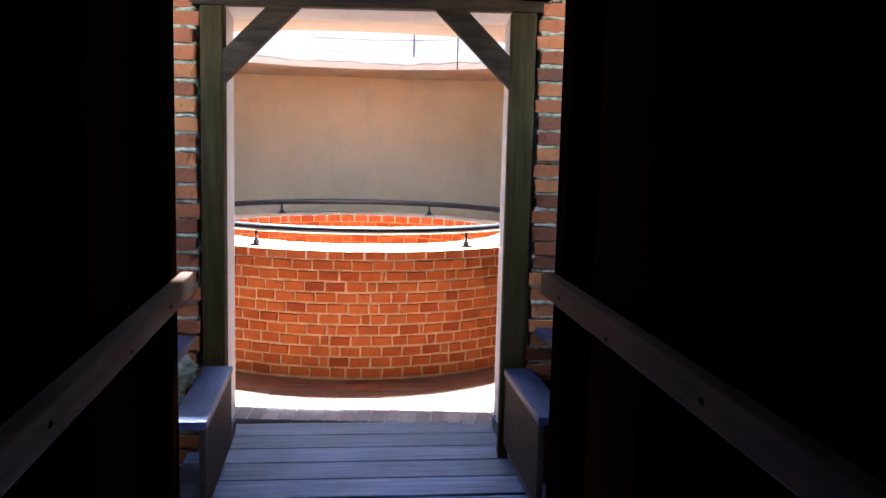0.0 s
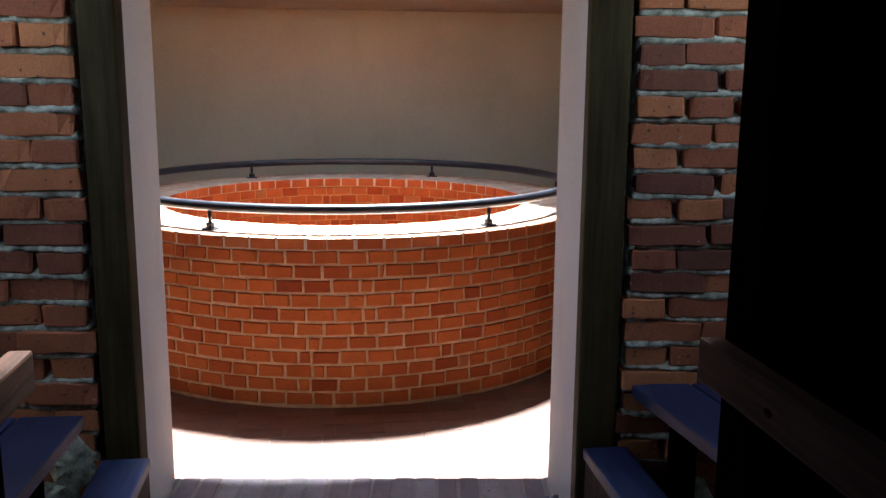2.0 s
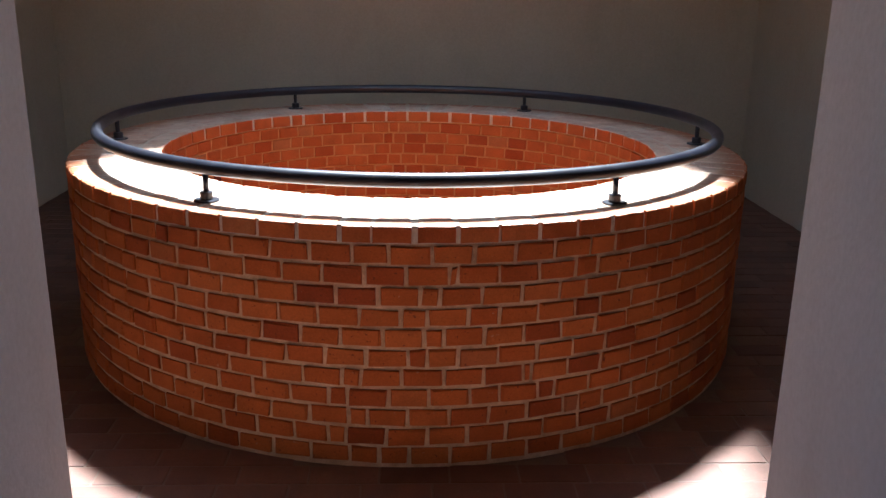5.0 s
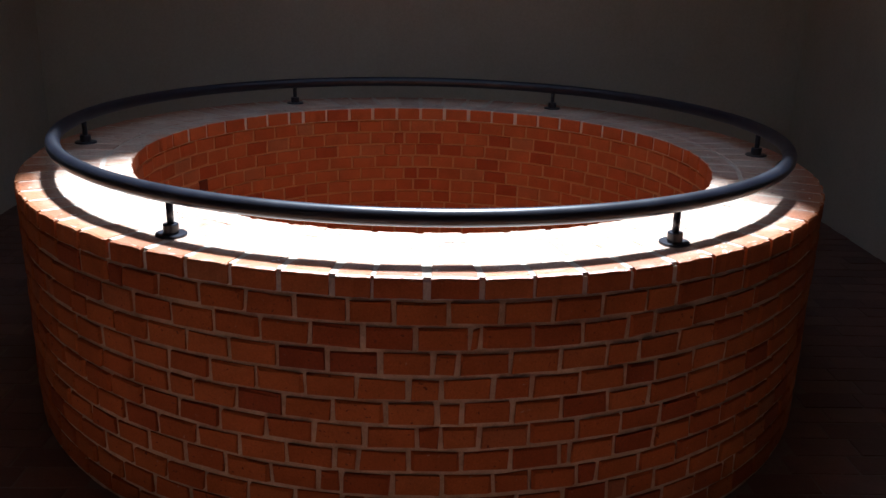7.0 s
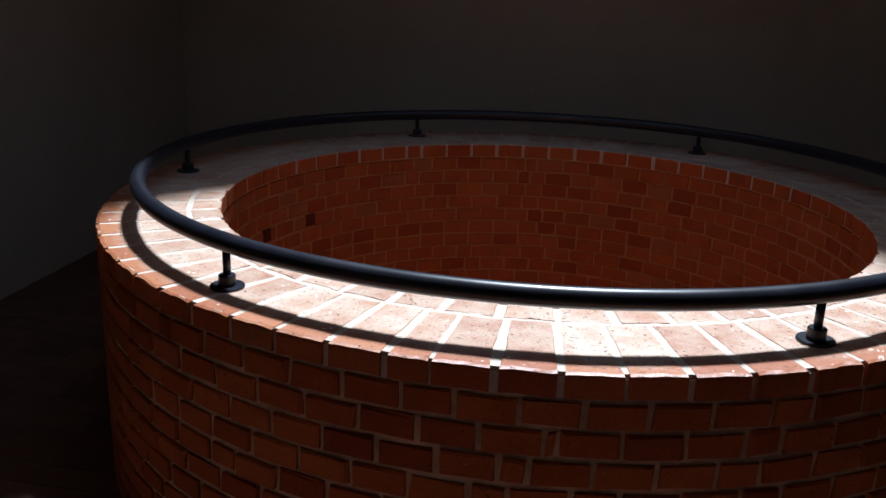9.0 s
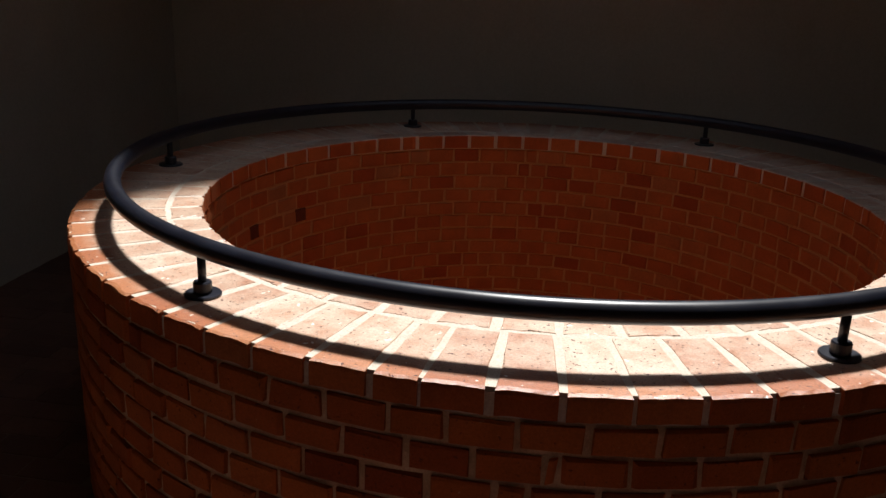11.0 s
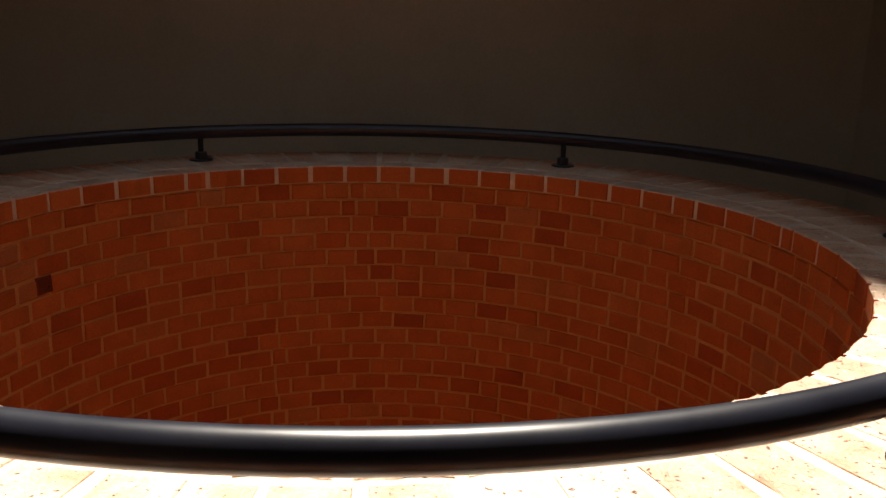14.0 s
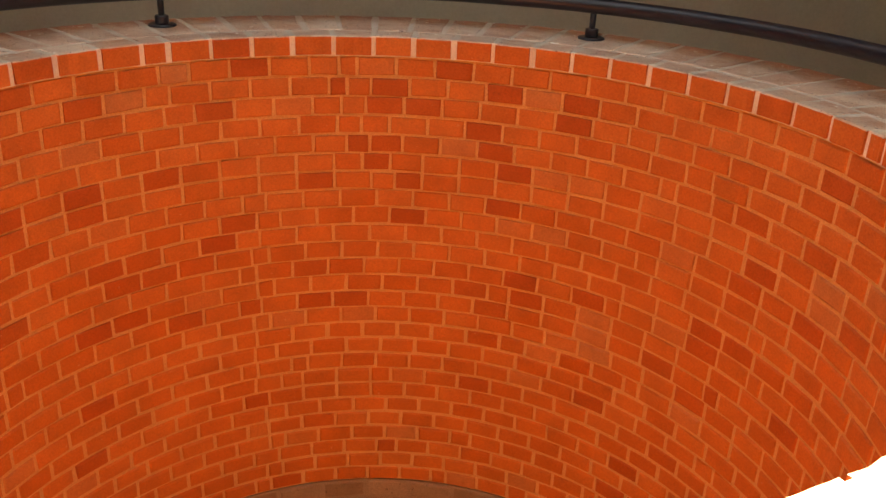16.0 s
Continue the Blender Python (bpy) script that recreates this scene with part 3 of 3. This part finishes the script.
def brick_set(sizes, mat, seed, variants=6, chamfer=0.004, rough=0.0015, name="brick"):
    r = random.Random(seed)
    return {w: [mesh_of(name, brick_bm(*s, r, chamfer, rough), mat) for _ in range(variants)] for w, s in sizes.items()}


OUT_STEP, IN_STEP = 5.14, 6.28   # degrees that a full brick takes
OUT_BOND = [(-107.6, "FFEFFFFFTF"), (-111.3, "FFDFFQFFFH"), (-109.6, "FDDFBFFFT"), (-106.8, "FFFHFTFFT"), (-109.1, "DFFFBFFFF"), (-111.1, "FFFFBTFFF"),
            (-109.0, "FFBFFFFQFF"), (-105.6, "FBFFFTFBF"), (-103.1, "FBFFFFFB"), (-105.2, "EBFFFFF"), (-103.1, "FTTFFF")]
IN_BOND = [(143.6, "FFFTFDFTBFFDFFFFFFFF"), (139.7, "FFHFFFFBHFFFDFFFFFFF"), (143.2, "FFFTDFFTHDFFFFFFTFFF"), (147.1, "FFFFFFFFHTFFDFFFFFTF"), (144.8, "FFFFFFFEHEFFFFFFFB"),
           (147.7, "FDFFFFFFTTEFFDFFFFF"), (141.4, "DFFFFFFFHTFFFFFF")]


def sizes_of(radius, step, joint, deep, height, taper):
    return {k: (radius * radians(step * f) - joint, (radius * radians(step * f) - joint) * taper, deep, height) for k, f in SHARE.items()}


DARKER_BRICK = brick_material("dark_brick", [(0.0, (0.235, 0.050, 0.014)), (1.0, (0.30, 0.072, 0.018))], (0.40, 0.22, 0.12), (0.12, 0.03, 0.012), bump_strength=0.7)


RED_BRICK = brick_material("red_brick", [(0.0, (0.30, 0.064, 0.017)), (1.0, (0.335, 0.080, 0.021))], (0.45, 0.24, 0.12), (0.18, 0.04, 0.014), bump_strength=0.35, pits=0.4)


def ring_meshes(sizes, mat, dark_mat, seed, chamfer, rough):
    made = brick_set({k: q for k, q in sizes.items() if k != "D"}, mat, seed, 8, chamfer, rough)
    made.update(brick_set({"D": sizes["D"]}, dark_mat, seed + 50, 4, chamfer, rough))
    return made


sizes = sizes_of(R_OUT, OUT_STEP, JOINT, 0.10, COURSE - JOINT, 0.93)
scatter_bricks(outer_wall, "brick", ring_courses(R_OUT, OUT_STEP, RIM - 0.062, COURSE, 11, False, OUT_BOND, 3), ring_meshes(sizes, OUTER_BRICK, DARKER_BRICK, 1, 0.0045, 0.0034),
               lambda m: -2.35 < math.atan2(m.translation.y, m.translation.x) < -0.79, OUTER_BRICK, sizes, "bricks")
IN_COURSE = 0.0662
lower = part("lower_lining", ring(bmesh.new(), R_IN + 0.001, R_IN + 0.10, WELL_DEPTH, LINING - 0.004, 96), LOWER_MORTAR, well, "grey-brown old masonry")
sizes = sizes_of(R_IN, 8.57, 0.014, 0.07, 0.07, 1.0)
scatter_bricks(lower, "brick", ring_courses(R_IN - 0.003, 8.57, LINING - 0.006, 0.082, 37, True, [(140.0, "FFHF")], 8), {}, lambda m: False, GREY_BRICK, sizes, "bricks")
sizes = sizes_of(R_IN, IN_STEP, 0.0105, 0.09, IN_COURSE - 0.0095, 1.05)
scatter_bricks(inner_wall, "brick", ring_courses(R_IN, IN_STEP, RIM - 0.0665, IN_COURSE, 26, True, IN_BOND, 5), ring_meshes(sizes, BRICK, RED_BRICK, 2, 0.003, 0.0018),
               lambda m: 0.45 < math.atan2(m.translation.y, m.translation.x) < 2.7, BRICK, sizes, "bricks")

# dark half bricks stand for holes; the holes' shade is put into their colour
DARK_BRICK = brick_material("hole_shade_brick", [(0.0, (0.10, 0.024, 0.011)), (1.0, (0.13, 0.032, 0.014))], (0.12, 0.05, 0.03), (0.02, 0.008, 0.005))
for a in (154.6, 170.2):
    ob = part("burnt_header", brick_bm(0.060, 0.061, 0.05, 0.056, random.Random(2), 0.002), DARK_BRICK, inner_wall, "dark half brick standing for a shaded hole")
    ob.matrix_basis = Matrix.Rotation(radians(a), 4, "Z") @ Matrix.Translation((R_IN - 0.0025, 0, RIM - 0.2918)) @ Matrix.Rotation(math.pi, 4, "Z")


TOP_JOINT = 0.0155
SPLIT = 1.272           # radius of the joint between the two rings of the coping


def coping_brick(r0, r1, width_out, height, rng):
    """A radial brick with a ragged outline, face up; x runs outward from r0 to r1."""
    bm = bmesh.new()
    c = 0.004
    n = 6 if r1 - r0 > 0.2 else 4
    outline = []
    for side in (-1, 1):
        xs = [r0 + (r1 - r0) * k / (n - 1) for k in range(n)]
        row = [(x, side * (((width_out + TOP_JOINT) * x / r1 - TOP_JOINT) / 2 + rng.uniform(-0.0025, 0.0015))) for x in xs]
        outline += row if side < 0 else row[::-1]
        if side < 0:
            w = width_out / 2
            outline += [(r1 + rng.uniform(-0.005, 0.001), w * u) for u in (-0.6, -0.25, 0.1, 0.45, 0.75)]
    outline += [(r0 + rng.uniform(-0.001, 0.004), width_out * r0 / r1 / 2 * u) for u in (0.5, 0.0, -0.5)]
    mid = Vector(((r0 + r1) / 2, 0, 0))
    rows = []
    worn = [rng.uniform(0.5, 1.5) for _ in outline]
    for z, e, lip in ((-height, 0.0, 0.0), (-0.013, 0.0, 0.0), (-c, 0.0, 0.0025), (0.0, c, 0.0075)):
        row = []
        for k, (x, y) in enumerate(outline):
            v = Vector((x, y, 0))
            v += (mid - v).normalized() * (e * rng.uniform(0.4, 1.8))
            if r1 > SPLIT + 0.1 and x > r1 - 0.012:
                v.x -= lip * worn[k]
            v.z = z - (rng.uniform(0, 0.0012) if z == 0 else 0)
            row.append(bm.verts.new(v))
        rows.append(row)
    bm.faces.new(rows[0])
    bm.faces.new(rows[-1]).material_index = 1
    for a, b in zip(rows, rows[1:]):
        k = len(a)
        for i in range(k):
            f = bm.faces.new((a[i], a[(i + 1) % k], b[(i + 1) % k], b[i]))
            if b is rows[-1]:
                f.material_index = 1
    return bm


r = random.Random(11)
for r0, r1, step, deep, start, way, run in ((SPLIT + 0.006, R_OUT + 0.002, OUT_STEP, 0.058, -114.2, 1, "FFFTFFFFFFFFFF"), (R_IN - 0.008, SPLIT - 0.006, 6.40, 0.062, 146.1, -1, "FFFHFFFFFFFFFFFFFFTFFFB")):
    tops = {k: [mesh_of("brick", coping_brick(r0, r1, r1 * radians(step * SHARE[k]) - TOP_JOINT, deep, r), BRICK) for _ in range(9)] for k in "FTHB"}
    for me in (me for k in tops for me in tops[k]):
        me.materials.append(COPING_BRICK)
    kinds = list(run)
    left = 360 / step - sum(SHARE[k] for k in run)
    kinds += ["F"] * int(left)
    gap = (left - int(left)) * step / max(1, int(left))
    at = start
    for i, k in enumerate(kinds):
        wide = SHARE[k] * step + (gap if i >= len(run) else 0)
        ob = new("brick", r.choice(tops[k]))
        ob.parent = coping
        ob.matrix_basis = Matrix.Rotation(radians(at + way * wide / 2 + r.uniform(-0.12, 0.12)), 4, "Z") @ Matrix.Translation((0, 0, RIM + r.uniform(-0.0003, 0.0016)))
        at += way * wide

# front brick wall on both sides of the door
front = tagged(new("wall_front_brick"), "old red brick wall with rough lime mortar", "wall", kind="structure")
sides = ((JN[1] + 0.118, 2.6, 1), (-2.6, JN[0] - 0.108, -1))
OLD_COURSE = {1: (-0.066, 0.0693), -1: (-0.042, 0.0756)}   # foot of the first course and height of one, by side
for x0, x1, s in sides:
    bm = bmesh.new()
    nx, nz = int((x1 - x0) / 0.011), int(2.67 / 0.0088)
    grid = []
    for k in range(nz + 1):
        z = -0.05 + 2.67 * k / nz
        row = []
        for i in range(nx + 1):
            x = x0 + (x1 - x0) * i / nx
            bed = max(0.0, math.cos(2 * math.pi * (z - OLD_COURSE[s][0] + 0.004 * noise.noise((x * 7, z * 5, 3 + s))) / OLD_COURSE[s][1])) ** 0.4
            d = 0.014 * noise.noise((x * 9, z * 14, s)) + 0.011 * noise.noise((x * 42, z * 48, s + 5)) + 0.010 * noise.noise((x * 85, z * 95, s + 9))
            row.append(bm.verts.new((x, FRONT + 0.053 - 0.050 * bed + d, z)))
        grid.append(row)
    for a, b in zip(grid, grid[1:]):
        for i in range(nx):
            bm.faces.new((a[i], a[i + 1], b[i + 1], b[i]))
    rim = grid[0] + [r[-1] for r in grid[1:]] + grid[-1][-2::-1] + [r[0] for r in grid[-2:0:-1]]
    back = [bm.verts.new((v.co.x, CORE + 0.02, v.co.z)) for v in rim]
    for k in range(len(rim)):
        bm.faces.new((rim[k], rim[(k + 1) % len(rim)], back[(k + 1) % len(rim)], back[k]))
    bm.faces.new(back)
    part("mortar_core", bm, OLD_MORTAR, front, smooth=True)
OLD = {0: (0.212, 0.212, 0.085, 0.059), 1: (0.118, 0.118, 0.085, 0.059)}


def worn_brick(w0, w1, depth, height, rng):
    """An old brick with broken, rounded edges and an uneven face in x = 0."""
    bm = bmesh.new()
    us = (0.0, 0.035, 0.17, 0.33, 0.5, 0.66, 0.83, 0.965, 1.0) if w0 > 0.15 else (0.0, 0.06, 0.27, 0.5, 0.73, 0.94, 1.0)
    nx, nz = len(us), 4
    tilt = rng.uniform(-0.006, 0.006)
    chips = [(rng.choice((0.0, 1.0)), rng.choice((0, 3)), rng.uniform(0.08, 0.2)) for _ in range(rng.choice((0, 0, 1, 1, 2)))]
    face = []
    for k in range(nz):
        row = []
        for i in range(nx):
            u, v = us[i], (0.0, 0.06, 0.94, 1.0)[k]
            edge = (i in (0, nx - 1)) + (k in (0, nz - 1))
            x = tilt * (u - 0.5) + rng.uniform(-0.0008, 0.0008) - (0, rng.uniform(0.001, 0.0045), rng.uniform(0.003, 0.009))[edge]
            z = (v - 0.5) * height + (rng.uniform(-0.0035, 0.002) * (1 if k > 1 else -1) if k in (0, nz - 1) else rng.uniform(-0.0015, 0.0015))
            for cu, ck, reach in chips:
                if abs(u - cu) < reach and abs(k - ck) < 2:
                    x -= 0.012 * (1 - abs(u - cu) / reach)
                    z += (0.004 if ck == 0 else -0.004) * (k == ck)
            row.append(bm.verts.new((x, (u - 0.5) * w0 + rng.uniform(-0.003, 0.003), z)))
        face.append(row)
    for a, b in zip(face, face[1:]):
        for i in range(nx - 1):
            bm.faces.new((a[i], a[i + 1], b[i + 1], b[i]))
    loop = face[0] + [r[-1] for r in face[1:]] + face[-1][-2::-1] + [r[0] for r in face[-2:0:-1]]
    back = [bm.verts.new((-depth, v.co.y, v.co.z)) for v in loop]
    n = len(loop)
    for k in range(n):
        bm.faces.new((loop[k], loop[(k + 1) % n], back[(k + 1) % n], back[k]))
    bm.faces.new(back)
    return bm


r = random.Random(21)
old_meshes = {w: [mesh_of("brick", worn_brick(*q, r), OLD_BRICK) for _ in range(14)] for w, q in OLD.items()}
spots = []
r = random.Random(5)
for x0, x1, s in sides:
    for c in range(37):
        z = OLD_COURSE[s][0] + OLD_COURSE[s][1] * (c + 0.5)
        x = (x0 if s > 0 else x1) - s * r.uniform(-0.010, 0.016)
        k = c
        while (x < x1) if s > 0 else (x > x0):
            w = k % 2
            k += 1 if r.random() < 0.8 else 2
            wide = OLD[w][0]
            m = Matrix.Translation((x + s * wide / 2, FRONT + r.uniform(-0.012, 0.010), z + r.uniform(-0.004, 0.004))) @ Matrix.Rotation(-math.pi / 2 + r.uniform(-0.03, 0.03), 4, "Z") @ Matrix.Rotation(r.uniform(-0.02, 0.02), 4, "X") @ Matrix.Diagonal((1, 1, OLD_COURSE[s][1] / 0.0735, 1))
            spots.append((m, w))
            x += s * (wide + r.choice((0.003, 0.006, 0.014, 0.020)))
scatter_bricks(front, "brick", spots, old_meshes, lambda m: abs(m.translation.x) < 1.35 and m.translation.z < 2.4, OLD_BRICK, OLD, "bricks")

# lumps of lime render low on the wall, under the benches
r = random.Random(31)
for x, z, w, h in ((-0.86, 0.55, 0.075, 0.09), (-0.92, 0.40, 0.10, 0.10), (0.93, 0.42, 0.05, 0.10)):
    bm = bmesh.new()
    rings = []
    for f, d in ((1.0, 0.012), (0.92, -0.010), (0.6, -0.016), (0.25, -0.018)):
        rings.append([bm.verts.new((x + w * f * math.cos(2 * math.pi * k / 18) * r.uniform(0.8, 1.15), FRONT + d + r.uniform(-0.003, 0.003), z + h * f * math.sin(2 * math.pi * k / 18) * r.uniform(0.8, 1.15))) for k in range(18)])
    for p, q in zip(rings, rings[1:]):
        for k in range(18):
            bm.faces.new((p[k], p[(k + 1) % 18], q[(k + 1) % 18], q[k]))
    bm.faces.new(rings[0])
    bm.faces.new(rings[-1])
    part("render_patch", bm, OLD_MORTAR, front, "beige lime render patch")

# threshold bricks on edge
r = random.Random(9)
sill_mesh = mesh_of("brick", boxes((-0.034, 0.034, -0.105, 0.105, -0.06, 0.0), bevel=0.006), SILL_BRICK)
x = -0.80
while x < 0.68:
    ob = new("brick", sill_mesh)
    ob.parent = sill
    ob.matrix_basis = Matrix.Translation((x, -2.845 + r.uniform(-0.006, 0.006), DECK + r.uniform(-0.003, 0.001))) @ Matrix.Rotation(r.uniform(-0.03, 0.03), 4, "Z")
    x += 0.079

# pavers
pav = [mesh_of("paver", boxes((-0.117, 0.117, -0.057, 0.057, -0.03, 0.0), bevel=0.004), PAVER)]
near_pavers = 0
rest = bmesh.new()
row = 0
y = -3.04
while y < FAR - 0.02:
    x = -ROOM_X + (0.06 if row % 2 else 0.12)
    while x < ROOM_X - 0.05:
        if math.hypot(x, y) > R_OUT - 0.02:
            m = Matrix.Translation((x, y, r.uniform(-0.002, 0.001)))
            if y < -0.9 and abs(x) < 2.4 and near_pavers < 300:
                ob = new("paver", pav[0])
                ob.parent = floor
                ob.matrix_basis = m
                near_pavers += 1
            else:
                box(rest, x - 0.115, x + 0.115, y - 0.055, y + 0.055, -0.03, m.translation.z)
        x += 0.24
    y += 0.12
    row += 1
tagged(part("pavers", rest, PAVER, floor), kind="stuff")

# the front wall stands a little askew to the room
ASKEW = Matrix.Translation((-0.03, -3.40, 0)) @ Matrix.Rotation(radians(-6.5), 4, "Z") @ Matrix.Translation((0.03, 3.40, 0))
for ob in list(scene.objects):
    if ob.parent is None and ob.name.split(".")[0] in ASKEW_NAMES:
        ob.matrix_basis = ASKEW @ ob.matrix_basis
